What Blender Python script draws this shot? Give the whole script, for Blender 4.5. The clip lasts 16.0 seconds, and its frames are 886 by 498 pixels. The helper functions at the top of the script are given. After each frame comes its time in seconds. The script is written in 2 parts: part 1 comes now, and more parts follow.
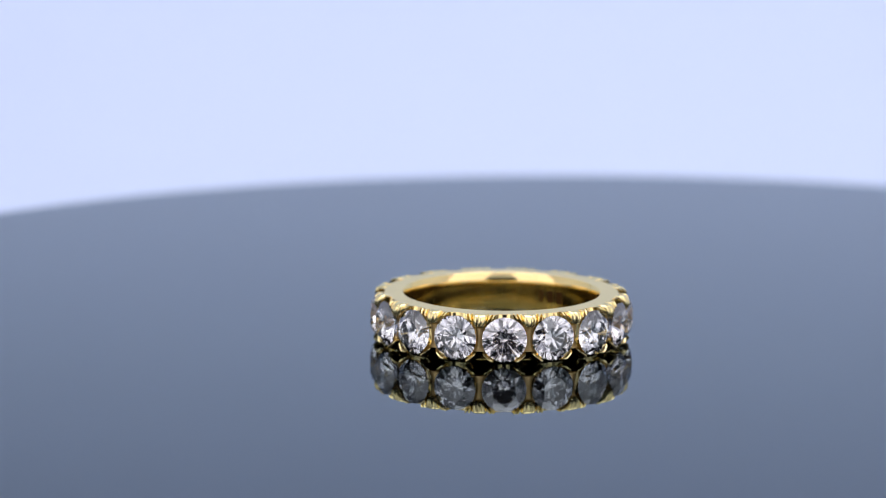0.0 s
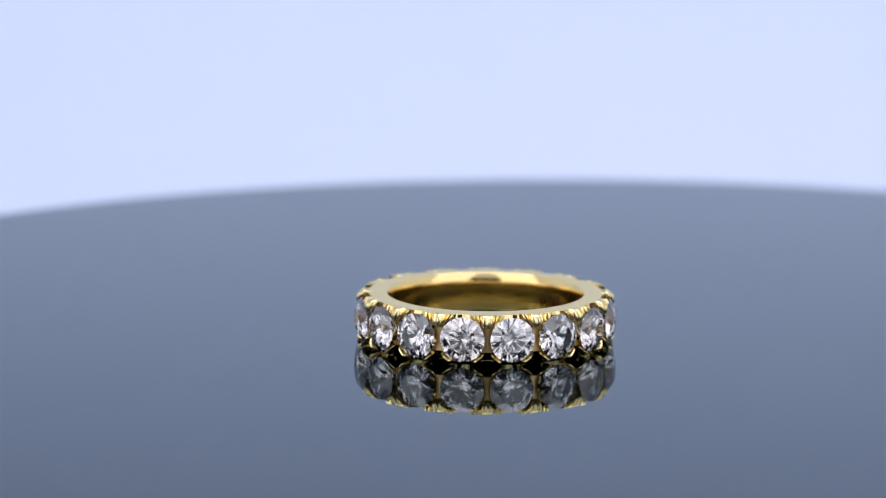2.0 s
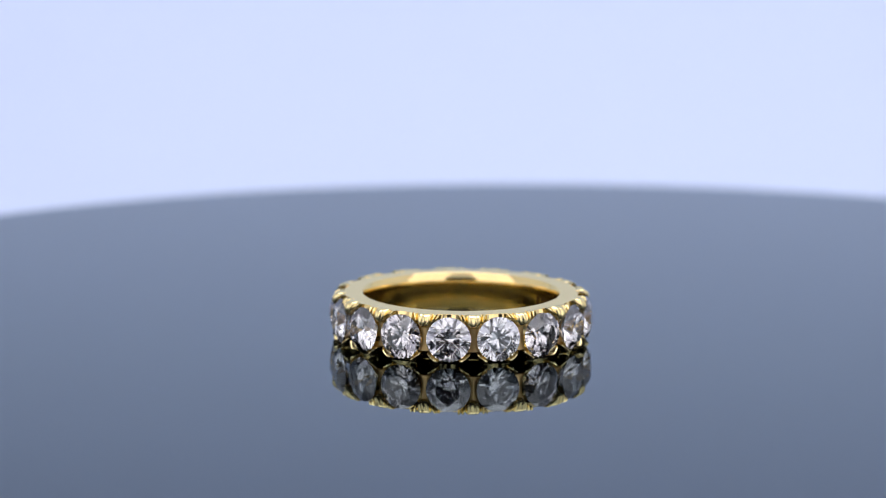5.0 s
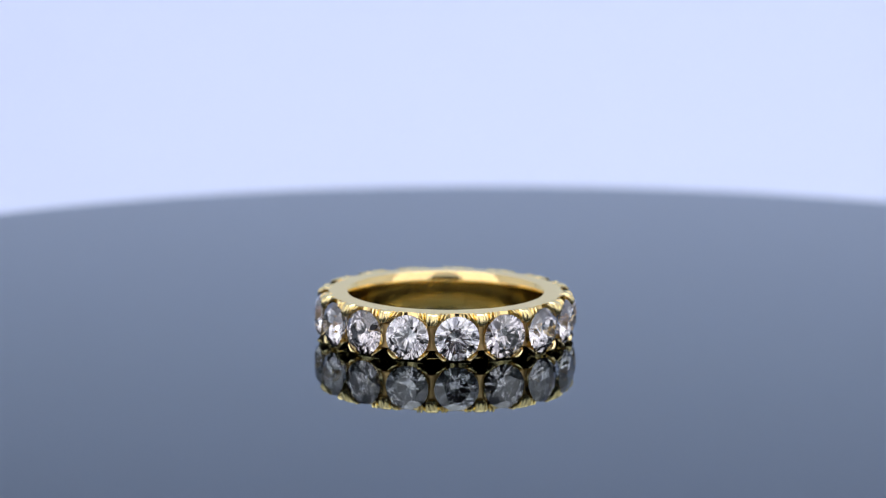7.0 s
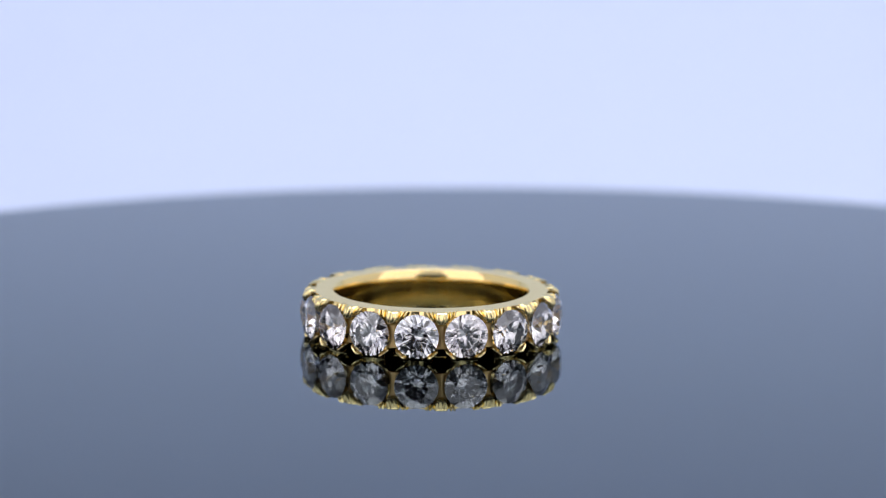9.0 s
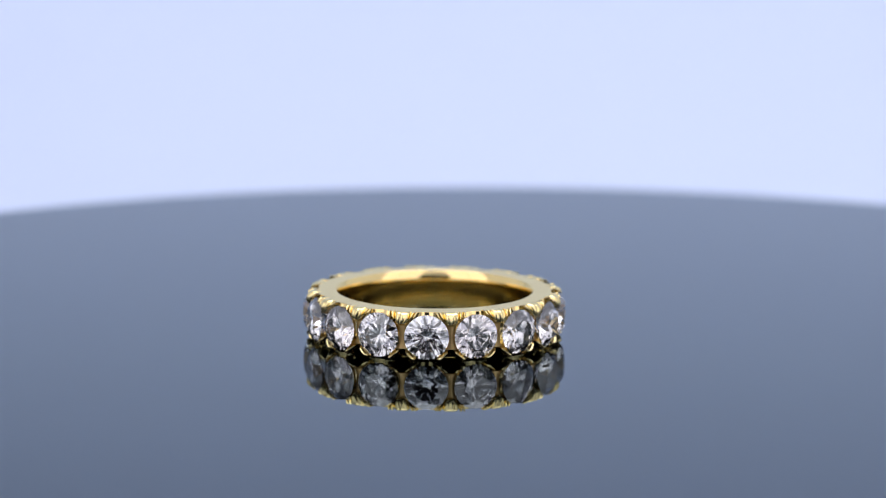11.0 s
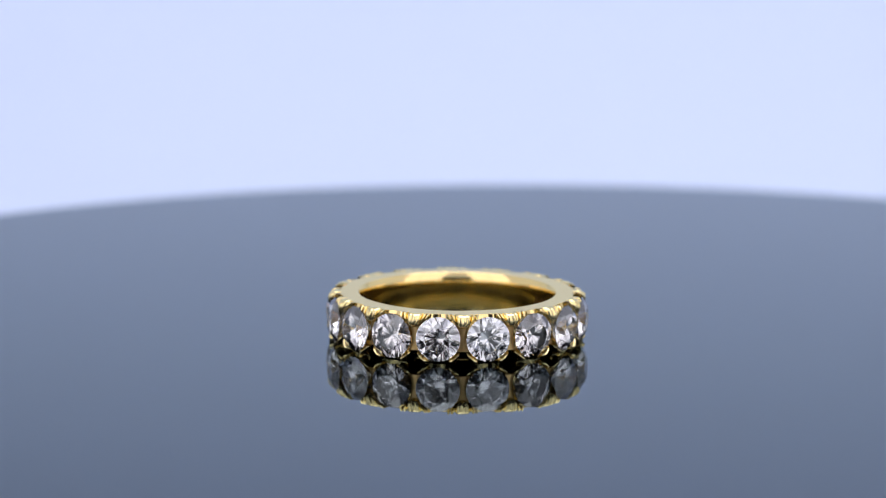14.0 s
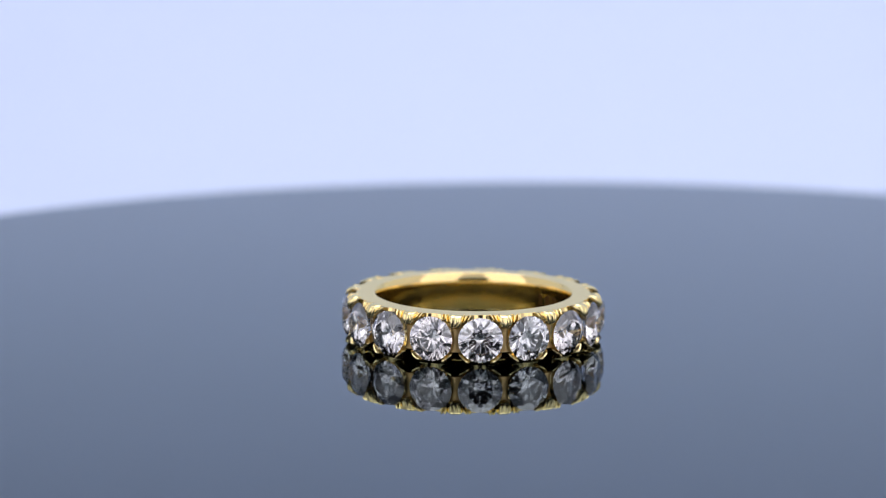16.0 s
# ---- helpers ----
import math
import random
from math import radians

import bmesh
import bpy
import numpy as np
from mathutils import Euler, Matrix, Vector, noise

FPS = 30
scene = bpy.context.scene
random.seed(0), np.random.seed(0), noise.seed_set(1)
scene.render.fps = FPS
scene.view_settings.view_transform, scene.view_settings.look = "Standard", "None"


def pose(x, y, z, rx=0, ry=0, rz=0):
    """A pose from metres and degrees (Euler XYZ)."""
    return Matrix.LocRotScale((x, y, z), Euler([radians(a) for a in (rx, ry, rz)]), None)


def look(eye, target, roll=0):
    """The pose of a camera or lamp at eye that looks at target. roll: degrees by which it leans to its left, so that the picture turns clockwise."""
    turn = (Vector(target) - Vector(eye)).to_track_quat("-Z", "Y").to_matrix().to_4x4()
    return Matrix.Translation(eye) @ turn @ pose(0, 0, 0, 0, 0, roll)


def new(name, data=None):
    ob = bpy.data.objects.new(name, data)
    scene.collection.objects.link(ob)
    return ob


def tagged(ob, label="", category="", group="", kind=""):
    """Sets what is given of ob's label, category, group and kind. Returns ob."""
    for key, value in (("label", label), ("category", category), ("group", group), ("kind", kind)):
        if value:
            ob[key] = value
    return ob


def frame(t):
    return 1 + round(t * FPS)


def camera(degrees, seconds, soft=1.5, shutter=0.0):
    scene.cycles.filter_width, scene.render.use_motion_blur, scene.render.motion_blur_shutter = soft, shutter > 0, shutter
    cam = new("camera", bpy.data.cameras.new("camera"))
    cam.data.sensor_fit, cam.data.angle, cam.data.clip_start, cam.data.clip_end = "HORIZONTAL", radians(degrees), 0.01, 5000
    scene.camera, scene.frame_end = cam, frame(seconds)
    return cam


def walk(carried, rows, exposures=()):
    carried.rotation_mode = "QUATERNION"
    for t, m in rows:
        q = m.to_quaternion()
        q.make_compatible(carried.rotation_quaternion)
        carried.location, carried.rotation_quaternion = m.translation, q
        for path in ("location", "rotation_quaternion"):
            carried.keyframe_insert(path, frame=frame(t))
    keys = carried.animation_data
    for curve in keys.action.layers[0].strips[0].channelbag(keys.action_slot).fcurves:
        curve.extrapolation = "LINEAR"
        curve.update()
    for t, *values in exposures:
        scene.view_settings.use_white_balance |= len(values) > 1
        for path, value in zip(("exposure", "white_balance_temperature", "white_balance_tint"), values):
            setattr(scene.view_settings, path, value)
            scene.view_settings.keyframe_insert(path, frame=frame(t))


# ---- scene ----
# ---- camera and its stand ----
MM = 0.001
FOV = 15.0
cam = camera(FOV, 16.0, soft=1.0)
cam.data.dof.use_dof = True
cam.data.dof.focus_distance = 0.284
cam.data.dof.aperture_fstop = 25.0
EYE = (0.0, 0.0, 61.45 * MM)
STAND = Matrix.Translation(EYE) @ pose(0, 0, 0, 90 - 10.505, 0, 0) @ pose(0, 0, 0, 0, 0, 0.41)
walk(cam, [(0.0, STAND), (16.0, STAND)], exposures=[(0.0, 0.0), (16.0, 0.0)])

# ---- plan, in metres ----
AXIS = (3.02 * MM, 295.4 * MM)          # the turntable's pivot
RING_OFF, RING_ANG = 7.10 * MM, -72.65   # ring's centre from the pivot at the start
DISC_OFF, DISC_ANG = 16.0 * MM, -25.1    # disc's centre from the pivot at the start
SPIN = 5.76                              # degrees a second, clockwise from above
TURN_BACK = 9.75                         # the turning is undone from here
DISC_R = 90.0 * MM
STONES = 16
STONE_0 = -89.43                         # direction of one stone at the start
FLOOR_Z = -0.046

# ---- light ----
world = bpy.data.worlds.new("dim_room")
scene.world = world
world.use_nodes = True
world.node_tree.nodes["Background"].inputs[0].default_value = (0.75, 0.82, 1.0, 1)
world.node_tree.nodes["Background"].inputs[1].default_value = 0.02


def area_lamp(name, eye, target, sx, sy, watts, spread, colour):
    d = bpy.data.lights.new(name, "AREA")
    d.shape, d.size, d.size_y, d.energy, d.color = "RECTANGLE", sx, sy, watts, colour
    d.spread = radians(spread)
    ob = new(name, d)
    ob.matrix_world = look(eye, target)
    return ob


# Broad soft light added under the ceiling; an assumed source, out of view.
area_lamp("unseen_top_light", (0.05, 0.34, 0.475), (0.05, 0.34, 0.0), 0.50, 0.40, 1.26, 150, (0.97, 0.95, 1.0))
for side, name, watts in ((-1, "west", 0.34), (1, "east", 0.30)):
    area_lamp("led_panel_" + name, (side * 0.195, 0.075, 0.21), (0, 0.27, 0.17), 0.29, 0.40, watts, 180, (0.97, 0.955, 1.0))


# ---- materials ----
def material(name):
    m = bpy.data.materials.new(name)
    m.use_nodes = True
    n = m.node_tree.nodes
    return m, n, m.node_tree.links, n["Principled BSDF"]


def noise_node(n, l, scale, detail=4.0, rough=0.5):
    c = n.new("ShaderNodeTexCoord")
    t = n.new("ShaderNodeTexNoise")
    t.inputs["Scale"].default_value, t.inputs["Detail"].default_value, t.inputs["Roughness"].default_value = scale, detail, rough
    l.new(c.outputs["Object"], t.inputs["Vector"])
    return t


def ramp(n, l, src, lo, hi, a=0.3, b=0.7):
    r = n.new("ShaderNodeMapRange")
    r.inputs["From Min"].default_value, r.inputs["From Max"].default_value = a, b
    r.inputs["To Min"].default_value, r.inputs["To Max"].default_value = lo, hi
    l.new(src, r.inputs["Value"])
    return r.outputs["Result"]


def mix_colour(n, l, fac, a, b):
    x = n.new("ShaderNodeMix")
    x.data_type = "RGBA"
    l.new(fac, x.inputs["Factor"])
    x.inputs["A"].default_value, x.inputs["B"].default_value = (*a, 1), (*b, 1)
    return x.outputs["Result"]


def bump(n, l, p, src, strength, dist):
    b = n.new("ShaderNodeBump")
    b.inputs["Strength"].default_value, b.inputs["Distance"].default_value = strength, dist
    l.new(src, b.inputs["Height"])
    l.new(b.outputs["Normal"], p.inputs["Normal"])


def gold_material(name, base, rough_lo, rough_hi, relief):
    m, n, l, p = material(name)
    p.inputs["Metallic"].default_value = 1.0
    p.inputs["Specular Tint"].default_value = (1.0, 0.955, 0.77, 1)
    wear = noise_node(n, l, 900.0)
    fine = noise_node(n, l, 3500.0, 6.0, 0.6)
    l.new(mix_colour(n, l, wear.outputs["Fac"], base, tuple(c * 0.93 for c in base)), p.inputs["Base Color"])
    l.new(ramp(n, l, fine.outputs["Fac"], rough_lo, rough_hi), p.inputs["Roughness"])
    bump(n, l, p, fine.outputs["Fac"], relief, 0.00002)
    return m


GOLD = gold_material("polished_yellow_gold", (0.975, 0.765, 0.345), 0.08, 0.15, 0.08)
GOLD_CLAW = gold_material("burnished_yellow_gold", (0.97, 0.80, 0.39), 0.13, 0.23, 0.18)


GOLD_SATIN = gold_material("satin_yellow_gold", (0.84, 0.58, 0.25), 0.36, 0.55, 0.5)
ENGRAVED = gold_material("engraved_dull_gold", (0.12, 0.06, 0.02), 0.5, 0.7, 0.5)


def diamond_material():
    m = bpy.data.materials.new("clear_diamond")
    m.use_nodes = True
    n, l = m.node_tree.nodes, m.node_tree.links
    n.clear()
    out = n.new("ShaderNodeOutputMaterial")
    g = n.new("ShaderNodeBsdfGlass")
    g.inputs["IOR"].default_value, g.inputs["Roughness"].default_value = 2.417, 0.0
    info = n.new("ShaderNodeObjectInfo")
    l.new(mix_colour(n, l, info.outputs["Random"], (1.0, 1.0, 1.0), (1.0, 0.985, 0.980)), g.inputs["Color"])
    l.new(g.outputs[0], out.inputs["Surface"])
    return m


DIAMOND = diamond_material()


def disc_material():
    """Blue-black lacquer: faint straight on, mirror-like at a glancing look, where it takes a cool tint."""
    m, n, l, p = material("glossy_black_lacquer")
    big = noise_node(n, l, 25.0)
    l.new(mix_colour(n, l, big.outputs["Fac"], (0.028, 0.029, 0.031), (0.032, 0.033, 0.035)), p.inputs["Base Color"])
    l.new(ramp(n, l, big.outputs["Fac"], 0.012, 0.03), p.inputs["Roughness"])
    p.inputs["Metallic"].default_value = 1.0
    p.inputs["Specular Tint"].default_value = (0.90, 0.975, 1.0, 1)
    return m


def paper_material(name, a, b, rough=0.9):
    m, n, l, p = material(name)
    big = noise_node(n, l, 6.0)
    grain = noise_node(n, l, 1200.0, 5.0)
    l.new(mix_colour(n, l, ramp(n, l, big.outputs["Fac"], 0, 1), a, b), p.inputs["Base Color"])
    p.inputs["Roughness"].default_value = rough
    p.inputs["Specular IOR Level"].default_value = 0.2
    bump(n, l, p, grain.outputs["Fac"], 0.15, 0.0001)
    return m


BLACK = disc_material()
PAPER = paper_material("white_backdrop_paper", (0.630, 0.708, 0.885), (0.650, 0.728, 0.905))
TENT = paper_material("white_tent_cloth", (0.825, 0.815, 0.815), (0.855, 0.845, 0.845))
GREY_CLOTH = paper_material("grey_front_cloth", (0.72, 0.72, 0.74), (0.76, 0.76, 0.78))
# Dark filler for the unseen floor and hood
DARK_CLOTH = paper_material("charcoal_cloth", (0.035, 0.036, 0.04), (0.05, 0.05, 0.055))
PLINTH = paper_material("white_turntable_plastic", (0.75, 0.76, 0.78), (0.8, 0.8, 0.82), 0.4)


# ---- making meshes ----
def mesh_object(name, bm, mat, parent=None, label="", smooth=None):
    bmesh.ops.recalc_face_normals(bm, faces=bm.faces)
    me = bpy.data.meshes.new(name)
    bm.to_mesh(me)
    bm.free()
    me.materials.append(mat)
    if smooth is not None:
        for f in me.polygons:
            f.use_smooth = True
        me.set_sharp_from_angle(angle=radians(smooth))
    ob = new(name, me)
    if parent:
        ob.parent = parent
    if label:
        tagged(ob, label)
    return ob


def part(name, bm, mat, parent, label="", smooth=None):
    return mesh_object(name, bm, mat, parent, label, smooth)


def lathe(bm, profile, steps, scale=MM, closed=True):
    """Turns rows (r, z) about z; profile may be a function of the angle."""
    rings = []
    for i in range(steps):
        a = 2 * math.pi * i / steps
        rows = profile(a) if callable(profile) else profile
        rings.append([bm.verts.new((r * math.cos(a) * scale, r * math.sin(a) * scale, z * scale)) for r, z in rows])
    n = len(rings[0])
    for i in range(steps):
        p, q = rings[i], rings[(i + 1) % steps]
        for j in range(n if closed else n - 1):
            k = (j + 1) % n
            bm.faces.new((p[j], p[k], q[k], q[j]))
    return rings


def slab(bm, x0, x1, y0, y1, z0, z1):
    v = [bm.verts.new((x, y, z)) for x in (x0, x1) for y in (y0, y1) for z in (z0, z1)]
    for f in ((0, 1, 3, 2), (4, 6, 7, 5), (0, 4, 5, 1), (2, 3, 7, 6), (0, 2, 6, 4), (1, 5, 7, 3)):
        bm.faces.new([v[i] for i in f])


# ---- the light tent ----
BACK, HALF, TOP, FRONT = 0.62, 0.32, 0.48, -0.03


def sweep():
    bm = bmesh.new()
    bend = 0.16
    line = [(0.185, FLOOR_Z)]
    line += [(BACK - bend + bend * math.sin(a), FLOOR_Z + bend - bend * math.cos(a)) for a in np.linspace(0, math.pi / 2, 25)]
    line += [(BACK, TOP)]
    rows = []
    for off in (0.0, 0.002):
        for x in (-HALF, HALF):
            rows.append([bm.verts.new((x, y + off, z - off)) for y, z in line])
    a, b, c, d = rows
    n = len(line)
    for i in range(n - 1):
        bm.faces.new((a[i], a[i + 1], b[i + 1], b[i]))
        bm.faces.new((c[i], d[i], d[i + 1], c[i + 1]))
        bm.faces.new((a[i], c[i], c[i + 1], a[i + 1]))
        bm.faces.new((b[i], b[i + 1], d[i + 1], d[i]))
    bm.faces.new((a[0], b[0], d[0], c[0]))
    bm.faces.new((a[-1], c[-1], d[-1], b[-1]))
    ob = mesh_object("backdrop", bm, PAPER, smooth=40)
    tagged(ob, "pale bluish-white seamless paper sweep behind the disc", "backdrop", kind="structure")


def tent_wall(name, box, mat, label):
    bm = bmesh.new()
    slab(bm, *box)
    tagged(mesh_object(name, bm, mat), label, name if name in ("ceiling", "floor") else "wall", kind="structure")


sweep()
# Unseen floor, made dark so less light bounces up into ring and stones
tent_wall("floor", (-HALF - 0.012, HALF + 0.012, FRONT - 0.012, BACK + 0.01, FLOOR_Z - 0.02, FLOOR_Z - 0.004), DARK_CLOTH, "unseen dark charcoal floor that keeps light from bouncing up")
tent_wall("wall_west", (-HALF - 0.012, -HALF - 0.002, FRONT, BACK + 0.01, FLOOR_Z - 0.01, TOP + 0.03), TENT, "white diffusing cloth wall of the light tent")
tent_wall("wall_east", (HALF + 0.002, HALF + 0.012, FRONT, BACK + 0.01, FLOOR_Z - 0.01, TOP + 0.03), TENT, "white diffusing cloth wall of the light tent")
tent_wall("ceiling", (-HALF - 0.012, HALF + 0.012, FRONT, BACK + 0.01, TOP + 0.004, TOP + 0.016), TENT, "white diffusing cloth top of the light tent")


def front_wall():
    """Grey cloth with a round opening for the lens, and an unseen dark hood added behind the opening for dark
    reflections.
    """
    bm = bmesh.new()
    hole, cz, n = 0.062, EYE[2], 64
    z0, z1, x1 = FLOOR_Z - 0.01, TOP + 0.03, HALF + 0.012
    rows = []
    for y in (FRONT, FRONT - 0.008):
        inner, outer = [], []
        for i in range(n):
            c, s = math.cos(2 * math.pi * (i + 0.5) / n), math.sin(2 * math.pi * (i + 0.5) / n)
            reach = min(x1 / abs(c), ((z1 - cz) if s > 0 else (cz - z0)) / abs(s))
            r = hole / (abs(c / 2) ** 4 + abs(s) ** 4) ** 0.25
            inner.append(bm.verts.new((r * c, y, cz + r * s)))
            outer.append(bm.verts.new((reach * c, y, cz + reach * s)))
        rows += [inner, outer]
    a, b, c, d = rows
    for i in range(n):
        j = (i + 1) % n
        bm.faces.new((a[i], a[j], b[j], b[i]))
        bm.faces.new((c[i], d[i], d[j], c[j]))
        bm.faces.new((a[i], c[i], c[j], a[j]))
        bm.faces.new((b[i], b[j], d[j], d[i]))
    tagged(mesh_object("wall_south", bm, GREY_CLOTH), "pale grey cloth front of the light tent with a round opening", "wall", kind="structure")
    # Unseen hood, added in place of the dark camera that gold and stones mirror
    bm = bmesh.new()
    lathe(bm, [(0.01, 0), (125, 0), (125, 60), (127, 60), (127, -2), (0.01, -2)], 64)
    hood = mesh_object("dark_hood", bm, DARK_CLOTH, smooth=40)
    hood.matrix_world = Matrix.Translation((0, FRONT - 0.069, cz)) @ pose(0, 0, 0, -90, 0, 0)
    tagged(hood, "unseen dark hood behind the opening, mirrored dark in gold and stones", "hood", kind="structure")


front_wall()


# ---- the turntable ----
def base():
    bm = bmesh.new()
    top = -5.05
    prof = [(0.01, FLOOR_Z / MM + 0.3), (58, FLOOR_Z / MM + 0.3), (60, FLOOR_Z / MM + 2), (60, top - 1.5), (58.5, top), (0.01, top)]
    lathe(bm, prof, 96)
    ob = mesh_object("turntable_base", bm, PLINTH, smooth=30)
    ob.location = (AXIS[0], AXIS[1], 0)
    tagged(ob, "round white plastic turntable base under the glossy disc", "turntable")


def disc():
    bm = bmesh.new()
    R = DISC_R / MM
    prof = [(0.01, 0), (R * 0.5, 0), (R - 1.0, 0), (R - 0.8, 0), (R - 0.35, -0.08), (R - 0.08, -0.35), (R, -0.8), (R, -4.2), (R - 0.08, -4.65), (R - 0.35, -4.92), (R - 0.8, -5), (R - 1.0, -5), (0.01, -5)]
    lathe(bm, prof, 256)
    ob = mesh_object("display_disc", bm, BLACK, smooth=35)
    return tagged(ob, "round glossy blue-black lacquered disc that turns under the ring", "disc")


# ---- the ring ----
R_IN, HT, HC = 8.62, 4.21, 2.15          # inner radius at the rim, height, height of the stones' middle
R_GIRDLE, R_STONE = 10.86, 1.91
PITCH = 2 * math.pi / STONES


def band(parent):
    """Polished shell with a comfort-fit inside and two rims scalloped over the stones. A stone sits at angle 0."""
    bm = bmesh.new()

    def prof(a):
        u = abs(((a / PITCH + 0.5) % 1.0) - 0.5) * 2
        y = u * PITCH / 2 * 10.4
        flank = min(1.0, max(0.0, (0.52 - y) / 0.34))
        gap = min(1.0, max(0.0, (y - 1.25) / 0.25))
        ro = 10.40 - 0.13 * flank
        lean = 0.12 - 0.04 * flank
        inner = []
        for s in np.linspace(-1, 1, 25):
            inner.append((8.34 + 0.10 * abs(s) ** 3 + 0.18 * abs(s) ** 8, HT / 2 + s * (HT / 2 - 0.03)))
        up = [(R_IN + 0.05, HT), (9.4, HT), (ro - lean - 0.04, HT), (ro - lean - 0.012, HT - 0.012), (ro - lean, HT - 0.04), (ro - lean * 0.95, HT - 0.06), (ro, HT - 0.46), (ro - 0.05, HT - 0.50), (9.3, HT - 0.56), (9.02, HT - 0.78)]
        under = [(9.02, 1.35), (9.6, 1.25), (10.25, 1.12), (10.30, 1.05), (9.70, 0.72), (9.32, 0.48), (9.08, 0.30), (8.92, 0.15), (8.82, 0.0), (R_IN + 0.05, 0.0)]
        low = [(r + (ru - r) * gap, HT - z + (zu - HT + z) * gap) for (r, z), (ru, zu) in zip(reversed(up), under)]
        return inner + up + low

    lathe(bm, prof, STONES * 96)
    return part("band", bm, GOLD, parent, "polished yellow gold band with scalloped rims", smooth=17)


def web(bm):
    """Upright satin bar in the gap between two stones, waisted at mid height; x runs outward."""
    rows = []
    for i in range(9):
        s = -1 + i / 4
        z, w = HT / 2 + 0.06 + s * (HT / 2 - 0.98), 0.29 + 0.12 * s * s + 0.16 * s ** 6
        line = [(8.95, -0.62), (10.36, -w - 0.05), (10.52, -w), (10.60, -0.6 * w), (10.62, 0), (10.60, 0.6 * w), (10.52, w), (10.36, w + 0.05), (8.95, 0.62)]
        rows.append([bm.verts.new((r * MM, y * MM, z * MM)) for r, y in line])
    for a, b in zip(rows, rows[1:]):
        for i in range(9):
            j = (i + 1) % 9
            bm.faces.new((a[i], a[j], b[j], b[i]))
    bm.faces.new(rows[0])
    bm.faces.new(rows[-1][::-1])


def prong(bm):
    """Fluted lump between two stones: it swells outward, narrows downward and curls under at its tip."""
    levels = [(-0.07, 10.68, 0.54, 0.08), (0.03, 10.84, 0.62, 0.16), (0.14, 10.92, 0.66, 0.24), (0.32, 10.97, 0.67, 0.29), (0.54, 11.01, 0.64, 0.30), (0.76, 11.03, 0.56, 0.27), (0.94, 11.01, 0.44, 0.20), (1.06, 10.92, 0.31, 0.10), (1.14, 10.74, 0.20, 0.03), (1.18, 10.46, 0.12, 0.0)]
    rows = []
    for d, r, w, ridge in levels:
        row = []
        for i in range(25):
            t = -1 + i / 12
            flute = abs(math.sin(math.pi * (1.45 * t + 0.25 * t * t + 0.36)))
            x = r + ridge * (0.9 * math.cos(math.pi / 2 * t) - 0.30 + 0.34 * flute) - 0.25 * t ** 8
            row.append((x, (t + 0.10 * math.sin(4 * d) * (1 - t * t)) * w, HT - d))
        row += [(9.9, 0.6 * w, HT - max(d, 0.02)), (9.9, -0.6 * w, HT - max(d, 0.02))]
        rows.append([bm.verts.new((x * MM, y * MM, z * MM)) for x, y, z in row])
    n = len(rows[0])
    for a, b in zip(rows, rows[1:]):
        for i in range(n):
            j = (i + 1) % n
            bm.faces.new((a[i], a[j], b[j], b[i]))
    bm.faces.new(rows[0][::-1])
    bm.faces.new(rows[-1])


def claw(bm, reach, depth, width, low=False):
    """Slim rounded claw beside the lump, with its tip over the stone's edge. The low ones follow that edge and are fullest at the foot."""
    rows = []
    for i in range(10):
        f = i / 9
        if low:
            d = 0.10 + depth * f
            r = 11.32 - 0.34 * f - 0.40 * (1 - f) ** 6
            y = 2.12 - math.sqrt(R_STONE ** 2 - (HT - d - HC) ** 2) - 0.25 if HT - d - HC < R_STONE else reach
            y = min(reach, y)
        else:
            d = -0.05 + (depth + 0.05) * f
            r = 10.70 + 0.36 * math.sin(f * 1.75)
            y = reach - 0.40 * depth * f ** 1.3
        r -= 0.12 * f ** 6
        w = width * (1 - 0.3 * f) * math.sqrt(max(0.05, 1 - f ** 6))
        line = [(9.95, -0.7 * w), (r - 0.22, -w), (r - 0.09, -0.8 * w), (r - 0.01, -0.4 * w), (r + 0.02, 0), (r - 0.01, 0.4 * w), (r - 0.09, 0.8 * w), (r - 0.22, w), (9.95, 0.7 * w)]
        rows.append([bm.verts.new((x * MM, (y + q) * MM, (HT - (d if x > 10 else max(d, 0.02))) * MM)) for x, q in line])
    for a, b in zip(rows, rows[1:]):
        for i in range(9):
            j = (i + 1) % 9
            bm.faces.new((a[i], a[j], b[j], b[i]))
    bm.faces.new(rows[0][::-1])
    bm.faces.new(rows[-1])


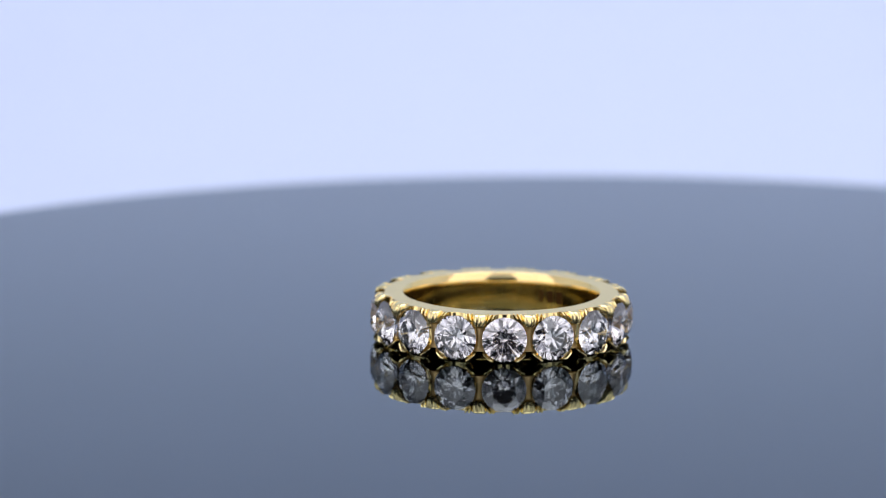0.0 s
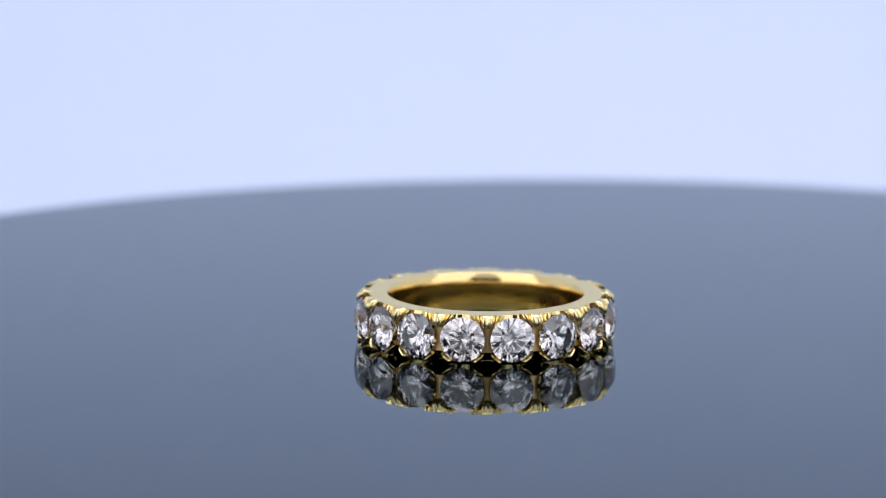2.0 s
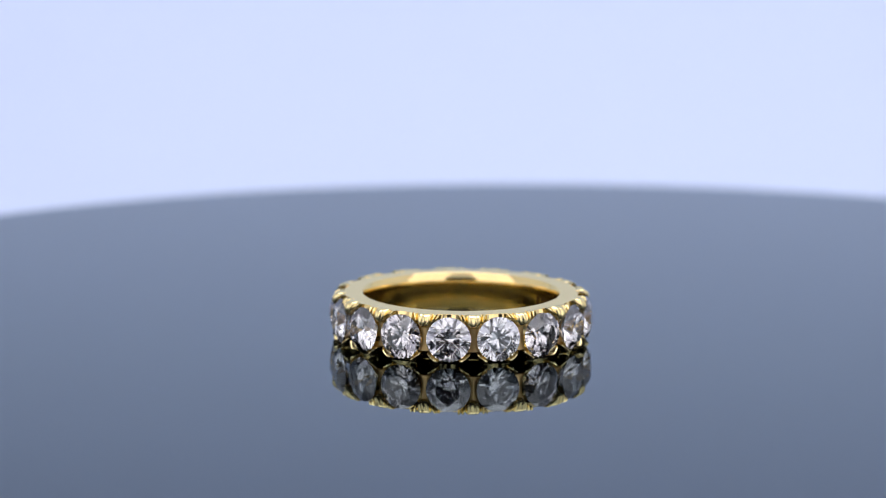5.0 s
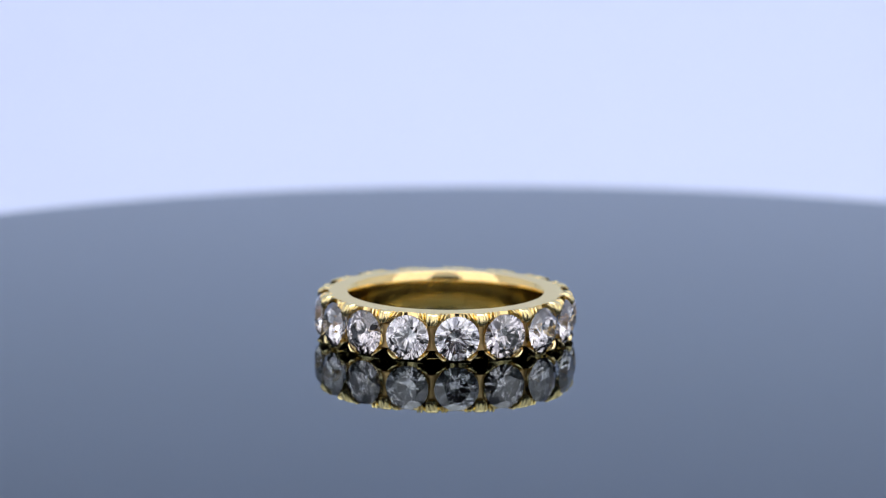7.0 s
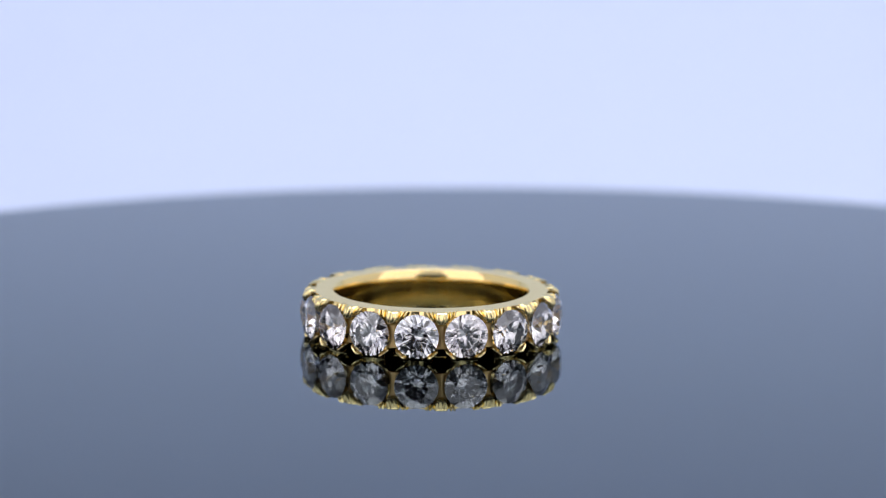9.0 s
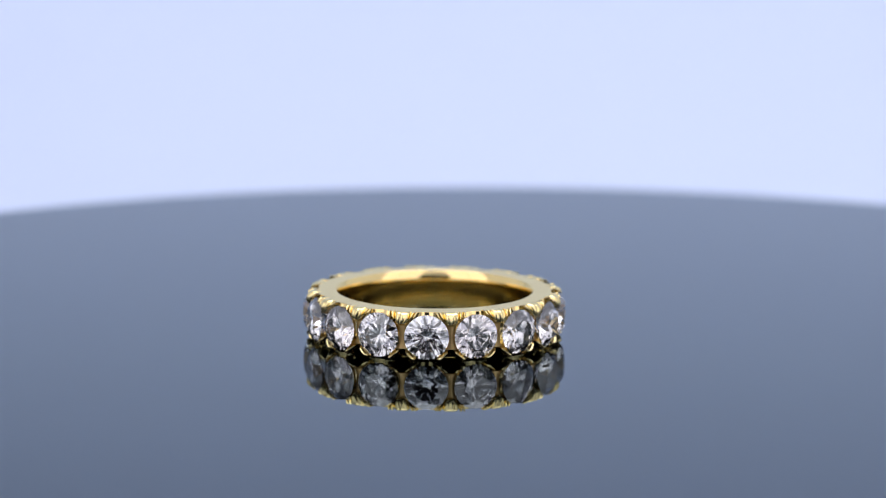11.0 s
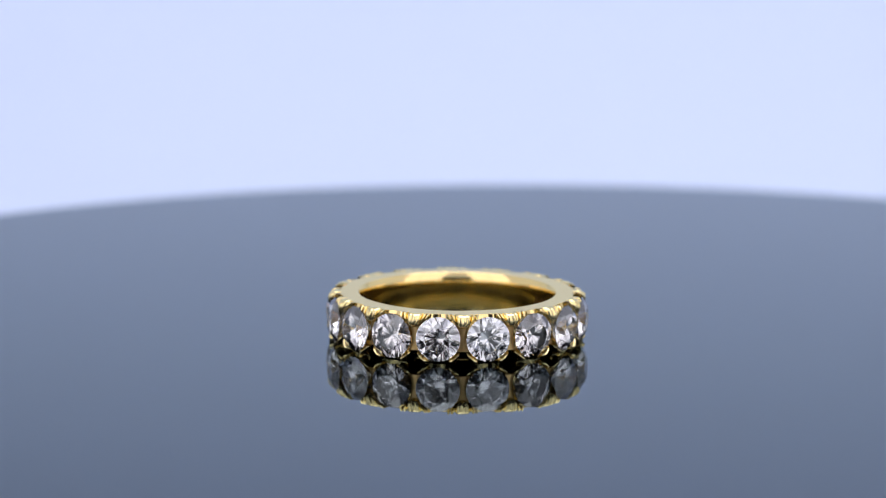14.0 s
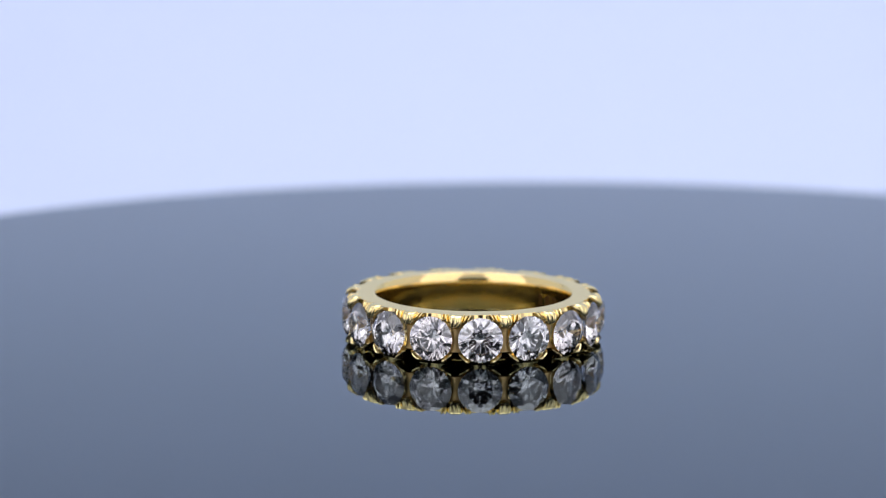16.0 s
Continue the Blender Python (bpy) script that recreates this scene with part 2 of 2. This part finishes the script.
def brilliant(bm):
    """Round brilliant cut: girdle in the plane x = 0, table towards +x."""
    R, crown, pav, girdle = R_STONE, 0.52, 1.665, 0.05
    rt = 0.57 * R

    def v(r, a, h):
        a = math.radians(a)
        return bm.verts.new((h * MM, r * math.cos(a) * MM, r * math.sin(a) * MM))

    c = math.cos(math.radians(22.5))
    rs = 0.5 * (rt * c + R) * 0.985
    hs = girdle + crown * (R - rs * c) / (R - rt)
    table = [v(rt, k * 45, girdle + crown) for k in range(8)]
    star = [v(rs, k * 45 + 22.5, hs) for k in range(8)]
    up = [v(R, k * 11.25, girdle) for k in range(32)]
    dn = [v(R, k * 11.25, 0) for k in range(32)]
    rl = 0.21 * R
    low = [v(rl, k * 45 + 22.5, -pav * (1 - rl * c / R)) for k in range(8)]
    culet = v(0, 0, -pav)
    bm.faces.new(table)
    for k in range(8):
        m = (k + 1) % 8
        bm.faces.new((table[k], table[m], star[k]))
        bm.faces.new((table[k], star[k], up[4 * k], star[k - 1]))
        bm.faces.new((culet, low[k - 1], dn[4 * k], low[k]))
        for s in range(4):
            i, j = (4 * k + s) % 32, (4 * k + s + 1) % 32
            bm.faces.new((star[k], up[i], up[j]))
            bm.faces.new((low[k], dn[i], dn[j]))
            bm.faces.new((up[i], dn[i], dn[j], up[j]))


def ring():
    thing = new("diamond_ring")
    tagged(thing, "yellow gold eternity ring with round clear diamonds on glossy disc", "ring")
    hoop = band(thing)
    meshes = {}
    rng = random.Random(7)

    def repeat(name, make, mat, at, smooth=None, label="", parent=hoop, shape=""):
        if name + shape not in meshes:
            bm = bmesh.new()
            make(bm)
            ob = part(name, bm, mat, parent, label, smooth)
            meshes[name + shape] = ob.data
        else:
            ob = new(name, meshes[name + shape])
            ob.parent = parent
            if label:
                tagged(ob, label)
        ob.matrix_local = at
        return ob

    for k in range(STONES):
        turn = Matrix.Rotation(PITCH * k, 4, "Z")
        tilt = pose(0, 0, 0, rng.uniform(0, 45), rng.uniform(-2.0, 2.0), rng.uniform(-2.0, 2.0))
        seat = turn @ Matrix.Translation((R_GIRDLE * MM, 0, HC * MM)) @ tilt
        repeat("diamond", brilliant, DIAMOND, seat, None, "round brilliant-cut clear diamond", thing)
        gap = Matrix.Rotation(PITCH * (k + 0.5), 4, "Z")
        repeat("web", web, GOLD_SATIN, gap)
        for flip in (False, True):
            side = gap
            if flip:
                side = gap @ Matrix.Translation((0, 0, HT * MM)) @ pose(0, 0, 0, 180, 0, 0)
            wob = pose(0, 0, 0, rng.uniform(-2, 2), 0, rng.uniform(-0.5, 0.5))
            lift = Matrix.Translation((10.5 * MM, 0, (HT - 0.5) * MM))
            wob = lift @ wob @ lift.inverted()
            if not flip:
                repeat("prong", prong, GOLD_CLAW, side @ wob, 35)
            for hand in (1, -1):
                flip_y = side @ wob @ Matrix.Diagonal((1, hand, 1, 1))
                if flip:
                    repeat("claw", lambda bm: claw(bm, 1.00, 0.84, 0.23, True), GOLD_CLAW, flip_y, 40, shape="_low")
                else:
                    repeat("claw", lambda bm: claw(bm, 0.90, 0.62, 0.13), GOLD_CLAW, flip_y, 40)
                    repeat("claw", lambda bm: claw(bm, 1.20, 0.42, 0.12), GOLD_CLAW, flip_y, 40, shape="_short")
    for k, wide in enumerate((0.34, 0.62, 0.70)):
        bm = bmesh.new()
        a0 = radians(146.7) - (k - 1) * 0.112
        r0, r1, half = 8.32, 8.37, wide / 8.36 / 2
        v = [bm.verts.new((r * math.cos(a) * MM, r * math.sin(a) * MM, z * MM)) for r in (r0, r1) for a in (a0 - half, a0, a0 + half) for z in (1.75, 2.85)]
        for f in ((0, 1, 3, 2), (2, 3, 5, 4), (6, 8, 9, 7), (8, 10, 11, 9), (0, 6, 7, 1), (4, 5, 11, 10), (0, 2, 8, 6), (2, 4, 10, 8), (1, 7, 9, 3), (3, 9, 11, 5)):
            bm.faces.new([v[i] for i in f])
        part("engraved_mark", bm, ENGRAVED, hoop, "small dark engraved mark")
    return thing


base()
disc_thing = disc()
ring_thing = ring()


# ---- what moves ----
def motions():
    def turned(t):
        return -SPIN * (TURN_BACK - abs(t - TURN_BACK))

    def around(off, ang, t, own, z=0.0):
        a = radians(ang + turned(t))
        return pose(AXIS[0] + off * math.cos(a), AXIS[1] + off * math.sin(a), z, 0, 0, own + turned(t))

    times = sorted([0.5 * k for k in range(33)] + [9.65, TURN_BACK, 9.85])
    walk(disc_thing, [(t, around(DISC_OFF, DISC_ANG, t, 0.0)) for t in times])
    walk(ring_thing, [(t, around(RING_OFF, RING_ANG, t, STONE_0, 0.03 * MM)) for t in times])


motions()
